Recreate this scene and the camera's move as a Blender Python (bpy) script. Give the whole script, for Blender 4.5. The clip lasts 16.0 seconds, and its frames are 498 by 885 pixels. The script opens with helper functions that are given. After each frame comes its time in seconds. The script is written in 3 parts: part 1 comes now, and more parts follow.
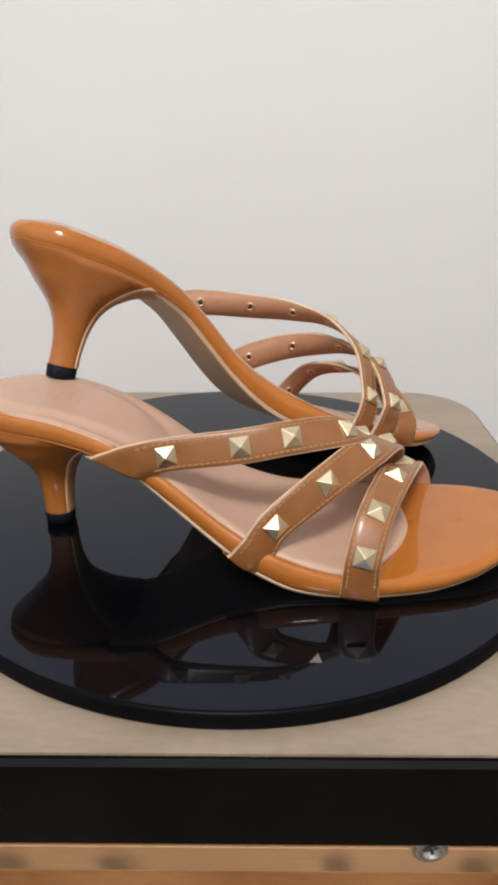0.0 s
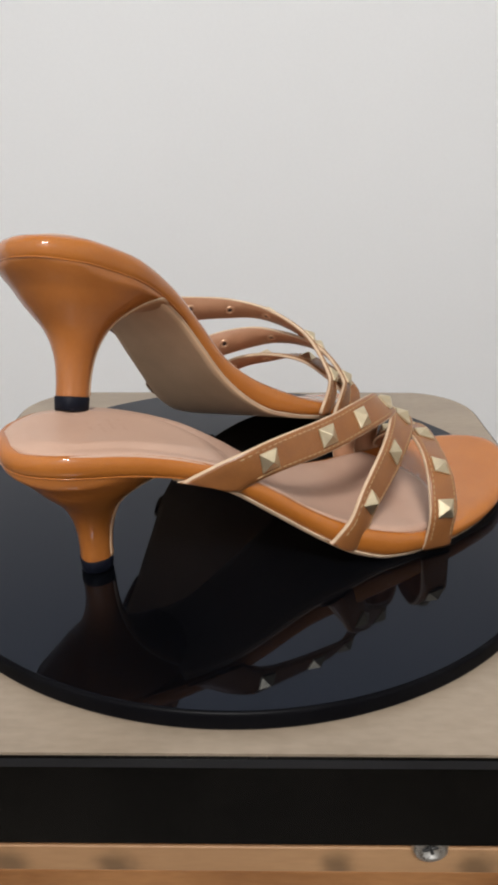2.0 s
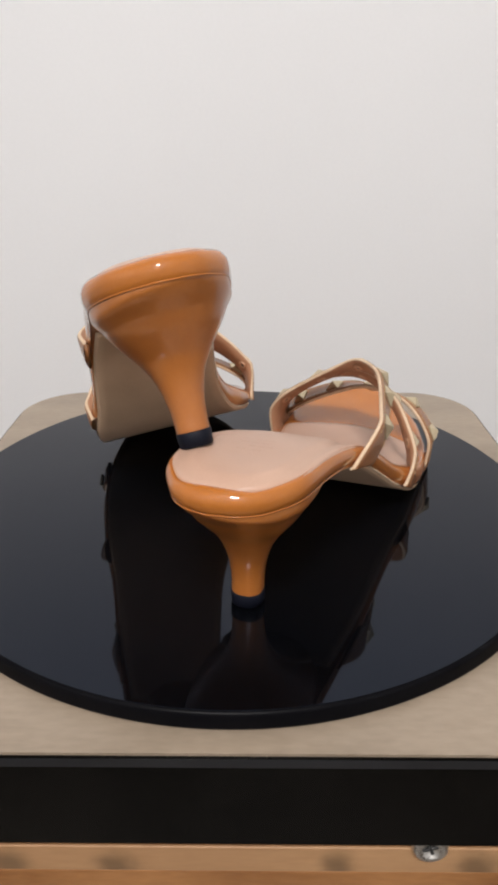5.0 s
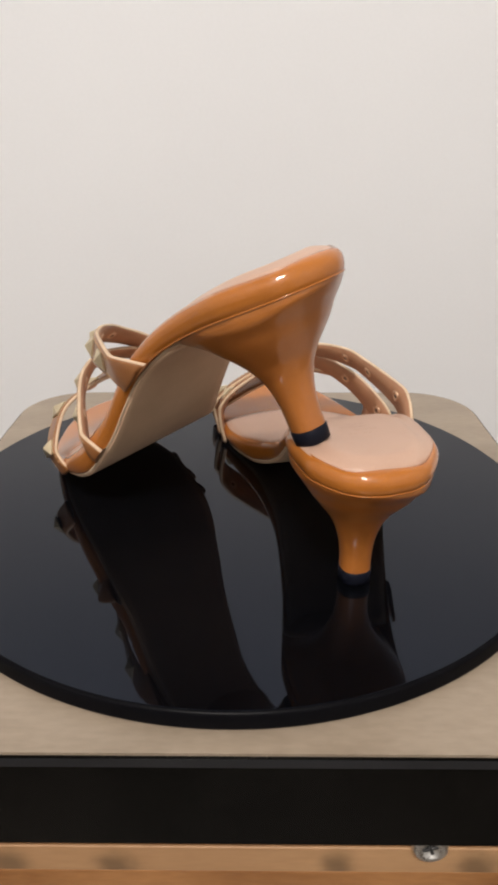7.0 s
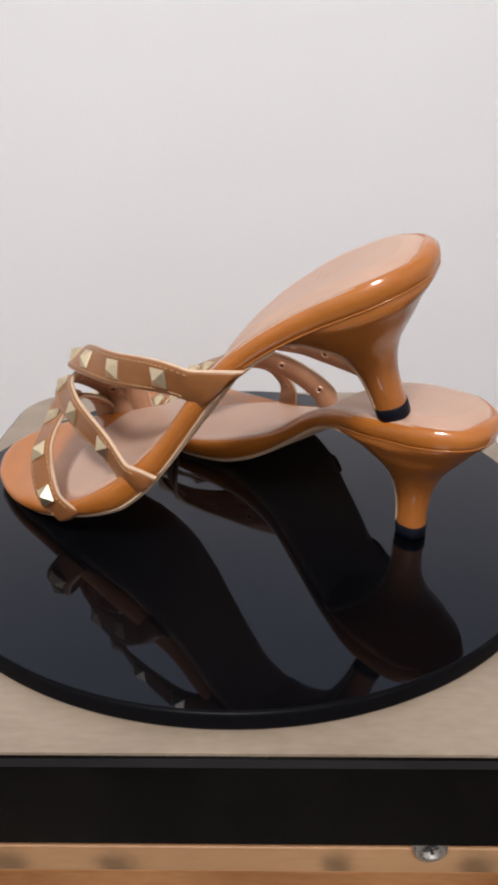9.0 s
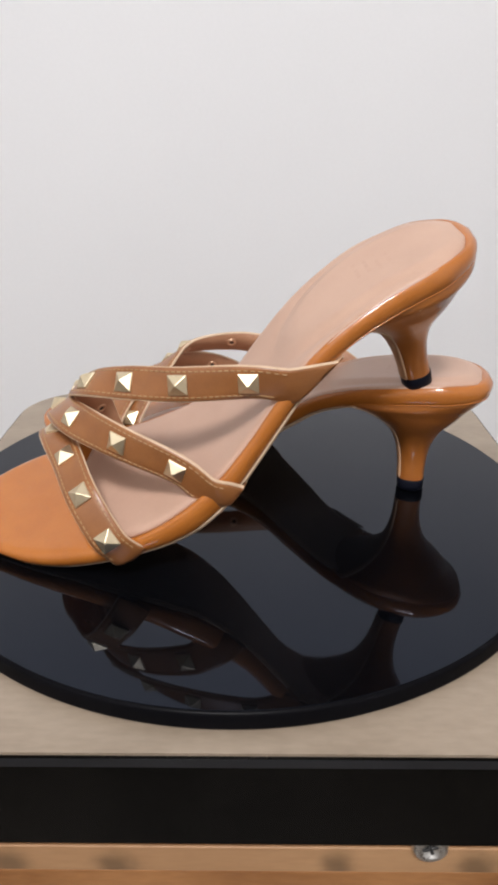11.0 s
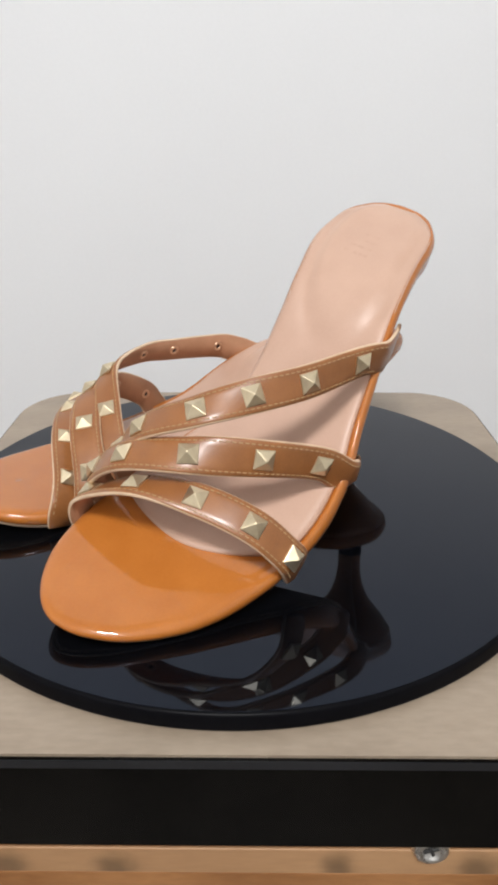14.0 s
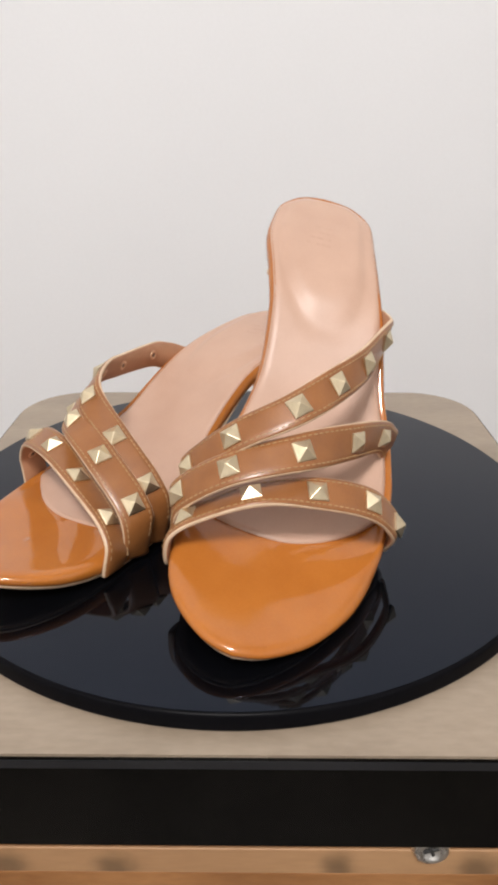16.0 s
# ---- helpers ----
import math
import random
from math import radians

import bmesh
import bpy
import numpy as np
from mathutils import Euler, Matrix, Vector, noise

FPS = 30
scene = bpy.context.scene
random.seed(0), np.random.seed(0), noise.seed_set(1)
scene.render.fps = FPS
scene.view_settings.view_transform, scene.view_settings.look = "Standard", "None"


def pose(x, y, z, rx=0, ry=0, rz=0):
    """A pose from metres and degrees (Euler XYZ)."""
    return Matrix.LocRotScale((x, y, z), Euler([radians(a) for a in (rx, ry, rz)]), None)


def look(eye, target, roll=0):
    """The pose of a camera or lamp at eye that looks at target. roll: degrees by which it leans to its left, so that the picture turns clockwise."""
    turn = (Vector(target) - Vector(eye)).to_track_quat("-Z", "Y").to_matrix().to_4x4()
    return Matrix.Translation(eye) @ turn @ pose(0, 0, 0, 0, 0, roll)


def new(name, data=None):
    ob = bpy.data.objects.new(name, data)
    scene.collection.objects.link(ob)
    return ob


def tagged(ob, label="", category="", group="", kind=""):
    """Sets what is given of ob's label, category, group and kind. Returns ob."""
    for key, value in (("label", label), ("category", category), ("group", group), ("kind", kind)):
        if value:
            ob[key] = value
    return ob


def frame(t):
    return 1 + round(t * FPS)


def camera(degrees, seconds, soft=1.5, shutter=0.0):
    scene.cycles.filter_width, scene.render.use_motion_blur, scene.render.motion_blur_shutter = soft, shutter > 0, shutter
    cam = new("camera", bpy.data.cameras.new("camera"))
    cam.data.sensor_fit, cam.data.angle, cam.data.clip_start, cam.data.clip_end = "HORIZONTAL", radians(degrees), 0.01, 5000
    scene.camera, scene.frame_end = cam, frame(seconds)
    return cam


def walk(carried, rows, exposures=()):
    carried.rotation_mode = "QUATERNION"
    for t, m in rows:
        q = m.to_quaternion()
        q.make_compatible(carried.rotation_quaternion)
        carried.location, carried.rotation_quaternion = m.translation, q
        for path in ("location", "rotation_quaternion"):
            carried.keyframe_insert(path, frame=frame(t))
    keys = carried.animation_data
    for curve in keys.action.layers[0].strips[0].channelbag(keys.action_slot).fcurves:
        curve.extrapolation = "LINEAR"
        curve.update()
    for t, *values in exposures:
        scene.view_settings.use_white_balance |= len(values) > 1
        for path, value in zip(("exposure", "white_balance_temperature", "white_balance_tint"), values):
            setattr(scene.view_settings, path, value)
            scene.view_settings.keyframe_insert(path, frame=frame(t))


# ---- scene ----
eye = (0.0, -0.3165, 0.1740)
aim = (0.00536, 0.01034, 0.02309)
cam = camera(39.68, 16.0, soft=3.6)
cam_pose = look(eye, aim, -0.16)
nudge = lambda metres: cam_pose @ Matrix.Translation((0, 0, -metres))
walk(cam, [(0.0, cam_pose), (12.6, cam_pose), (13.05, nudge(0.003)), (13.45, nudge(0.001)), (16.0, nudge(0.001))],
     exposures=[(0.0, -0.01, 6650, 11), (1.9, -0.10, 6550, 10), (3.5, 0.02, 6400, 12), (6.8, 0.0, 6950, 13), (8.0, -0.07, 6700, 14), (9.0, -0.01, 6550, 15), (12.5, 0.06, 6450, 11), (14.2, 0.09, 6380, 10), (15.3, 0.085, 6270, 10), (16.0, 0.08, 6680, 13)])

# ---- world and lights ----
world = bpy.data.worlds.new("room_air")
scene.world = world
world.use_nodes = True
world.node_tree.nodes["Background"].inputs[0].default_value = (0.8, 0.85, 0.9, 1)
world.node_tree.nodes["Background"].inputs[1].default_value = 0.05

CEILING = 2.45


def lamp(name, at, target, sx, sy, watts, colour):
    data = bpy.data.lights.new(name, "AREA")
    data.shape, data.size, data.size_y = "RECTANGLE", sx, sy
    data.energy, data.color = watts, colour
    ob = new(name, data)
    ob.matrix_world = look(at, target)
    return ob


lamp("ceiling_lamp_light", (-0.22, -1.72, CEILING - 0.07), (-0.18, -1.3, 0.0), 0.5, 0.5, 77, (1.0, 0.985, 0.97))


# ---- materials ----
def nodes_of(name):
    m = bpy.data.materials.new(name)
    m.use_nodes = True
    return m, m.node_tree.nodes, m.node_tree.links, m.node_tree.nodes["Principled BSDF"]


def surface(name, dark, light, rough, scale=40.0, fine=600.0, bump=0.05, metal=0.0, coat=0.0, rough_var=0.08, spec=0.5, depth=0.0004, stretch=(1, 1, 1), coat_rough=0.08, tint=(1, 1, 1)):
    """Two scales of noise drive colour, gloss and relief, in object space at real size."""
    m, nd, ln, bsdf = nodes_of(name)
    co = nd.new("ShaderNodeTexCoord")
    mp = nd.new("ShaderNodeMapping")
    mp.inputs["Scale"].default_value = stretch
    ln.new(co.outputs["Object"], mp.inputs[0])
    big, small = nd.new("ShaderNodeTexNoise"), nd.new("ShaderNodeTexNoise")
    for n, s, d in ((big, scale, 4.0), (small, fine, 3.0)):
        n.inputs["Scale"].default_value, n.inputs["Detail"].default_value = s, d
        ln.new(mp.outputs[0], n.inputs["Vector"])
    mix = nd.new("ShaderNodeMath")
    mix.operation = "MULTIPLY_ADD"
    mix.inputs[1].default_value = 0.3
    ln.new(small.outputs[0], mix.inputs[0])
    half = nd.new("ShaderNodeMath")
    half.operation = "MULTIPLY"
    half.inputs[1].default_value = 0.7
    ln.new(big.outputs[0], half.inputs[0])
    ln.new(half.outputs[0], mix.inputs[2])
    ramp = nd.new("ShaderNodeValToRGB")
    ramp.color_ramp.elements[0].position, ramp.color_ramp.elements[1].position = 0.3, 0.7
    ramp.color_ramp.elements[0].color, ramp.color_ramp.elements[1].color = (*dark, 1), (*light, 1)
    ln.new(mix.outputs[0], ramp.inputs[0])
    ln.new(ramp.outputs[0], bsdf.inputs["Base Color"])
    rr = nd.new("ShaderNodeMapRange")
    rr.inputs["To Min"].default_value, rr.inputs["To Max"].default_value = max(0.0, rough - rough_var), min(1.0, rough + rough_var)
    ln.new(mix.outputs[0], rr.inputs[0])
    ln.new(rr.outputs[0], bsdf.inputs["Roughness"])
    if bump > 0:
        bp = nd.new("ShaderNodeBump")
        bp.inputs["Strength"].default_value, bp.inputs["Distance"].default_value = bump, depth
        ln.new(small.outputs[0], bp.inputs["Height"])
        ln.new(bp.outputs[0], bsdf.inputs["Normal"])
    bsdf.inputs["Metallic"].default_value = metal
    bsdf.inputs["Coat Weight"].default_value = coat
    bsdf.inputs["Coat Roughness"].default_value = coat_rough
    bsdf.inputs["Specular Tint"].default_value = (*tint, 1)
    bsdf.inputs["Specular IOR Level"].default_value = spec
    return m


PATENT = surface("tan_patent_leather", (0.375, 0.117, 0.016), (0.435, 0.146, 0.024), 0.45, 60, 900, 0.03, coat=1.0, spec=0.15, coat_rough=0.07)
HEEL = surface("tan_heel_wrap", (0.34, 0.109, 0.018), (0.395, 0.134, 0.026), 0.36, 60, 700, 0.03, coat=0.6, coat_rough=0.10)
STRAP = surface("tan_strap_leather", (0.21, 0.076, 0.020), (0.295, 0.113, 0.031), 0.42, 110, 1400, 0.15, coat=0.42, coat_rough=0.23)
LINING = surface("brown_strap_lining", (0.36, 0.175, 0.092), (0.45, 0.23, 0.130), 0.55, 120, 1600, 0.2)
INSOLE = surface("blush_insole", (0.46, 0.295, 0.217), (0.525, 0.345, 0.259), 0.44, 45, 1500, 0.12, coat=0.12, coat_rough=0.28, spec=0.42)
MARK = surface("worn_print", (0.45, 0.288, 0.211), (0.517, 0.339, 0.254), 0.44, 300, 1500, 0.1, spec=0.45)
EDGE = surface("cream_cut_edge", (0.52, 0.365, 0.235), (0.68, 0.515, 0.36), 0.6, 150, 1500, 0.2)
OUTSOLE = surface("beige_outsole", (0.60, 0.40, 0.252), (0.69, 0.475, 0.312), 0.6, 70, 1200, 0.2)
BREAST = surface("tan_heel_facing", (0.40, 0.205, 0.100), (0.47, 0.255, 0.130), 0.5, 70, 1200, 0.1)
THREAD = surface("pale_thread", (0.31, 0.18, 0.080), (0.44, 0.28, 0.145), 0.7, 300, 3000, 0.2)
STUD = surface("champagne_metal", (0.64, 0.53, 0.355), (0.80, 0.69, 0.49), 0.42, 200, 1800, 0.08, metal=1.0)
RIVET = surface("rivet_metal", (0.56, 0.35, 0.23), (0.70, 0.47, 0.32), 0.35, 200, 1800, 0.05, metal=0.8)
HOLE_SHADE = surface("rivet_hole_shade", (0.02, 0.012, 0.01), (0.04, 0.02, 0.015), 0.6, 200, 1800, 0.0)
CAP = surface("black_rubber", (0.004, 0.005, 0.010), (0.008, 0.009, 0.016), 0.5, 150, 1500, 0.1, spec=0.12)
DISC = surface("black_glass", (0.0012, 0.0014, 0.002), (0.002, 0.0023, 0.0032), 0.035, 20, 500, 0.0, rough_var=0.012, spec=0.37, tint=(0.52, 0.66, 1.0))
RIM = surface("black_disc_edge", (0.002, 0.002, 0.003), (0.004, 0.004, 0.005), 0.35, 40, 800, 0.0, spec=0.05)
BASE = surface("dark_plastic", (0.012, 0.012, 0.012), (0.02, 0.02, 0.02), 0.4, 60, 900, 0.05)
BEIGE = surface("beige_board", (0.205, 0.160, 0.115), (0.345, 0.277, 0.208), 0.36, 17, 260, 0.06, spec=0.6, stretch=(0.55, 1.7, 1))
# paler clouds in this black stand in for vague reflections of the room
BAND = surface("gloss_black_band", (0.0005, 0.0005, 0.0005), (0.0075, 0.0068, 0.0058), 0.12, 11, 300, 0.02, rough_var=0.1, spec=0.085)
WOOD = surface("pine_wood", (0.20, 0.078, 0.022), (0.42, 0.20, 0.075), 0.42, 22, 190, 0.2, stretch=(0.7, 2, 2.4))
RAIL = surface("pine_rail", (0.25, 0.105, 0.034), (0.37, 0.175, 0.064), 0.42, 22, 190, 0.2, stretch=(0.5, 2, 3))


def knotty_pine(name, knots):
    """Pale pine with dark knots, each (x, z) with its half width and half height."""
    m = surface(name, (0.31, 0.165, 0.078), (0.43, 0.25, 0.125), 0.42, 20, 190, 0.2, stretch=(0.6, 2, 3))
    nd, ln = m.node_tree.nodes, m.node_tree.links
    bsdf = nd["Principled BSDF"]
    colour = bsdf.inputs["Base Color"].links[0].from_socket
    co = nd.new("ShaderNodeTexCoord")
    ripple = nd.new("ShaderNodeTexNoise")
    ripple.inputs["Scale"].default_value = 150
    ln.new(co.outputs["Object"], ripple.inputs["Vector"])
    for x, z, w, h in knots:
        mp = nd.new("ShaderNodeMapping")
        mp.inputs["Location"].default_value = (-x / w, 0, -z / h)
        mp.inputs["Scale"].default_value = (1 / w, 0, 1 / h)
        ln.new(co.outputs["Object"], mp.inputs[0])
        far = nd.new("ShaderNodeVectorMath")
        far.operation = "LENGTH"
        ln.new(mp.outputs[0], far.inputs[0])
        rough = nd.new("ShaderNodeMath")
        rough.operation = "MULTIPLY_ADD"
        rough.inputs[1].default_value = 0.5
        ln.new(ripple.outputs[0], rough.inputs[0])
        ln.new(far.outputs["Value"], rough.inputs[2])
        fade = nd.new("ShaderNodeMapRange")
        fade.interpolation_type = "SMOOTHSTEP"
        fade.inputs["From Min"].default_value, fade.inputs["From Max"].default_value = 0.4, 1.35
        fade.inputs["To Min"].default_value, fade.inputs["To Max"].default_value = 0.75, 0.0
        ln.new(rough.outputs[0], fade.inputs[0])
        mix = nd.new("ShaderNodeMix")
        mix.data_type = "RGBA"
        ln.new(fade.outputs[0], mix.inputs["Factor"])
        ln.new(colour, mix.inputs["A"])
        mix.inputs["B"].default_value = (0.11, 0.065, 0.033, 1)
        colour = mix.outputs["Result"]
    ln.new(colour, bsdf.inputs["Base Color"])
    return m


PLANK = knotty_pine("knotty_pine", ((-0.0858, -0.0645, 0.0095, 0.0105), (-0.048, -0.0655, 0.0105, 0.0105), (0.0303, -0.0645, 0.008, 0.011), (0.0795, -0.0650, 0.011, 0.011)))
STEEL = surface("zinc_steel", (0.60, 0.59, 0.57), (0.78, 0.77, 0.74), 0.28, 200, 1500, 0.15, metal=1.0)
# lighter than the band: the wall's sheen on its bevel is put into the colour
SHEEN_LIP = surface("sheen_lip", (0.006, 0.007, 0.009), (0.013, 0.014, 0.017), 0.3, 25, 400, 0.05, spec=0.5)
SLOT_SHADE = surface("slot_shade", (0.02, 0.02, 0.02), (0.04, 0.04, 0.04), 0.6, 200, 1500, 0.0)
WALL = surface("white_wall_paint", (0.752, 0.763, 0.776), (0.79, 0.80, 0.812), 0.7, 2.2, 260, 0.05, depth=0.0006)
# unseen side and back walls: greyer than WALL to hold down the fill light
FILL_WALL = surface("fill_wall_tone", (0.60, 0.595, 0.585), (0.65, 0.645, 0.635), 0.7, 2.2, 260, 0.05, depth=0.0006)
# unseen floor; its tone sets how much light bounces up
FLOOR = surface("brown_floor", (0.085, 0.070, 0.056), (0.125, 0.105, 0.085), 0.45, 5, 120, 0.05)


# ---- mesh helpers ----
def smooth(bm, on=True):
    bmesh.ops.recalc_face_normals(bm, faces=bm.faces)
    for f in bm.faces:
        f.smooth = on
    return bm


def part(name, bm, material, parent=None, label="", flat=False):
    """One mesh object, under a thing or a part."""
    smooth(bm, not flat)
    me = bpy.data.meshes.new(name)
    bm.to_mesh(me)
    bm.free()
    me.materials.append(material)
    ob = new(name, me)
    if parent is not None:
        ob.parent = parent
    return tagged(ob, label)


def share(name, mesh, parent, m):
    """Another object on the same mesh."""
    ob = new(name, mesh)
    ob.parent = parent
    ob.matrix_basis = m
    return ob


def rounded_box(lo, hi, bevel, segments=3):
    bm = bmesh.new()
    bmesh.ops.create_cube(bm, size=1)
    for v in bm.verts:
        v.co = [lo[i] + (v.co[i] + 0.5) * (hi[i] - lo[i]) for i in range(3)]
    if bevel:
        bmesh.ops.bevel(bm, geom=bm.edges[:], offset=bevel, segments=segments, profile=0.5, affect="EDGES")
    return bm


def lathe(profile, turns=96):
    """Rings of (radius, height); a radius of 0 closes with a point."""
    bm = bmesh.new()
    rings = []
    for r, z in profile:
        if r == 0:
            rings.append([bm.verts.new((0, 0, z))])
        else:
            rings.append([bm.verts.new((r * math.cos(2 * math.pi * k / turns), r * math.sin(2 * math.pi * k / turns), z)) for k in range(turns)])
    for a, b in zip(rings, rings[1:]):
        for k in range(turns):
            n = (k + 1) % turns
            loop = [a[k % len(a)], a[n % len(a)], b[n % len(b)], b[k % len(b)]]
            loop = list(dict.fromkeys(loop))
            if len(loop) > 2:
                bm.faces.new(loop)
    return bm


def loft(rings, cap=True):
    """Closed rings of equal length, joined one to the next."""
    bm = bmesh.new()
    vs = [[bm.verts.new(p) for p in r] for r in rings]
    for a, b in zip(vs, vs[1:]):
        for k in range(len(a)):
            n = (k + 1) % len(a)
            bm.faces.new((a[k], a[n], b[n], b[k]))
    if cap:
        bm.faces.new(vs[0][::-1])
        bm.faces.new(vs[-1])
    return bm


def sheet(top, bottom):
    """A closed slab from two grids of equal size."""
    bm = bmesh.new()
    a = [[bm.verts.new(p) for p in row] for row in top]
    b = [[bm.verts.new(p) for p in row] for row in bottom]
    h, w = len(a), len(a[0])
    for i in range(h - 1):
        for j in range(w - 1):
            bm.faces.new((a[i][j], a[i + 1][j], a[i + 1][j + 1], a[i][j + 1]))
            bm.faces.new((b[i][j], b[i][j + 1], b[i + 1][j + 1], b[i + 1][j]))
    for i in range(h - 1):
        bm.faces.new((a[i][0], b[i][0], b[i + 1][0], a[i + 1][0]))
        bm.faces.new((a[i][-1], a[i + 1][-1], b[i + 1][-1], b[i][-1]))
    for j in range(w - 1):
        bm.faces.new((a[0][j], a[0][j + 1], b[0][j + 1], b[0][j]))
        bm.faces.new((a[-1][j], b[-1][j], b[-1][j + 1], a[-1][j + 1]))
    return bm


def curve(knots, x):
    """Smooth interpolation through (x, value) knots."""
    xs, ys = [k[0] for k in knots], [k[1] for k in knots]
    n = len(xs)
    if x <= xs[0]:
        return ys[0]
    if x >= xs[-1]:
        return ys[-1]
    d = [(ys[i + 1] - ys[i]) / (xs[i + 1] - xs[i]) for i in range(n - 1)]
    m = [d[0]] + [0 if d[i - 1] * d[i] <= 0 else 2 * d[i - 1] * d[i] / (d[i - 1] + d[i]) for i in range(1, n - 1)] + [d[-1]]
    i = max(k for k in range(n - 1) if xs[k] <= x)
    h = xs[i + 1] - xs[i]
    t = (x - xs[i]) / h
    return (ys[i] * (1 + 2 * t) * (1 - t) ** 2 + h * m[i] * t * (1 - t) ** 2 + ys[i + 1] * t * t * (3 - 2 * t) + h * m[i + 1] * t * t * (t - 1))


def spline(points, count):
    """Evenly spaced points on a Catmull-Rom curve, with the arc's place of each given point."""
    p = [Vector(q) for q in points]
    p = [2 * p[0] - p[1]] + p + [2 * p[-1] - p[-2]]
    fine, marks = [], []
    for i in range(1, len(p) - 2):
        marks.append(len(fine))
        for k in range(24):
            t = k / 24
            a, b, c, d = p[i - 1:i + 3]
            fine.append(0.5 * (2 * b + (c - a) * t + (2 * a - 5 * b + 4 * c - d) * t * t + (3 * b - a - 3 * c + d) * t ** 3))
    marks.append(len(fine))
    fine.append(p[-2])
    run = [0.0]
    for a, b in zip(fine, fine[1:]):
        run.append(run[-1] + (b - a).length)
    out = []
    for k in range(count):
        s = run[-1] * k / (count - 1)
        i = min(max(j for j in range(len(run)) if run[j] <= s), len(fine) - 2)
        f = (s - run[i]) / max(1e-9, run[i + 1] - run[i])
        out.append(fine[i].lerp(fine[i + 1], f))
    return out, [run[m] for m in marks], run[-1]


# ---- the sandals (centimetres in the shoe's own space: x to the toe, y to the outer side, z up) ----
HEEL_X, TOE_X = -3.75, 21.45
OUTER = [(-3.75, -0.71), (-3.6, 0.23), (-3.0, 1.18), (-1.5, 2.09), (0.3, 2.42), (3.0, 3.01), (5.0, 3.55), (7.5, 4.24), (9.5, 4.94), (12, 5.3), (14, 5.21), (16.5, 4.71), (18, 4.17), (19.2, 3.44), (20.3, 2.51), (21.0, 1.53), (21.35, 0.75), (21.45, 0.07)]
INNER = [(-3.75, -0.81), (-3.6, -1.55), (-3.0, -2.34), (-1.5, -3.04), (0.3, -3.12), (3.0, -2.5), (5.0, -2.0), (7.5, -1.75), (9.5, -2.05), (12, -2.85), (14, -3.25), (16.5, -3.3), (18, -3.12), (19.2, -2.73), (20.3, -1.97), (21.0, -1.19), (21.35, -0.51), (21.45, -0.03)]
TOP = [(-3.75, 6.56), (-2, 6.62), (0, 6.46), (2, 6.08), (4, 5.4), (6, 4.2), (7, 3.45), (8, 2.8), (9.5, 2.1), (11, 1.6), (13, 1.15), (15, 1.0), (17, 1.05), (19, 1.25), (21.45, 1.75)]
BOTTOM = [(-3.75, 5.65), (-2, 5.6), (0, 5.45), (2, 5.15), (4, 4.5), (6, 3.15), (7, 2.4), (8, 1.7), (9.5, 0.85), (11, 0.35), (13, 0.2), (16, 0.2), (17.5, 0.36), (19, 0.6), (21.45, 1.25)]
CM = 0.01
HEEL_Y = -0.42


def outline(inset):
    """The sole's closed outline, drawn in by inset."""
    pts = []
    n = 64
    for side in (OUTER, INNER):
        row = []
        for k in range(n):
            x = HEEL_X + (TOE_X - HEEL_X) * (0.5 - 0.5 * math.cos(math.pi * (k + (0 if side is OUTER else 1)) / n))
            row.append(Vector((x, curve(side, x), 0)))
        pts += row if side is OUTER else row[::-1]
    if side is INNER:
        pts = pts[:n] + pts[n:]
    out = []
    for k in range(len(pts)):
        t = pts[(k + 1) % len(pts)] - pts[k - 1]
        nrm = Vector((t.y, -t.x, 0)).normalized()
        out.append(pts[k] + nrm * inset)
    return out


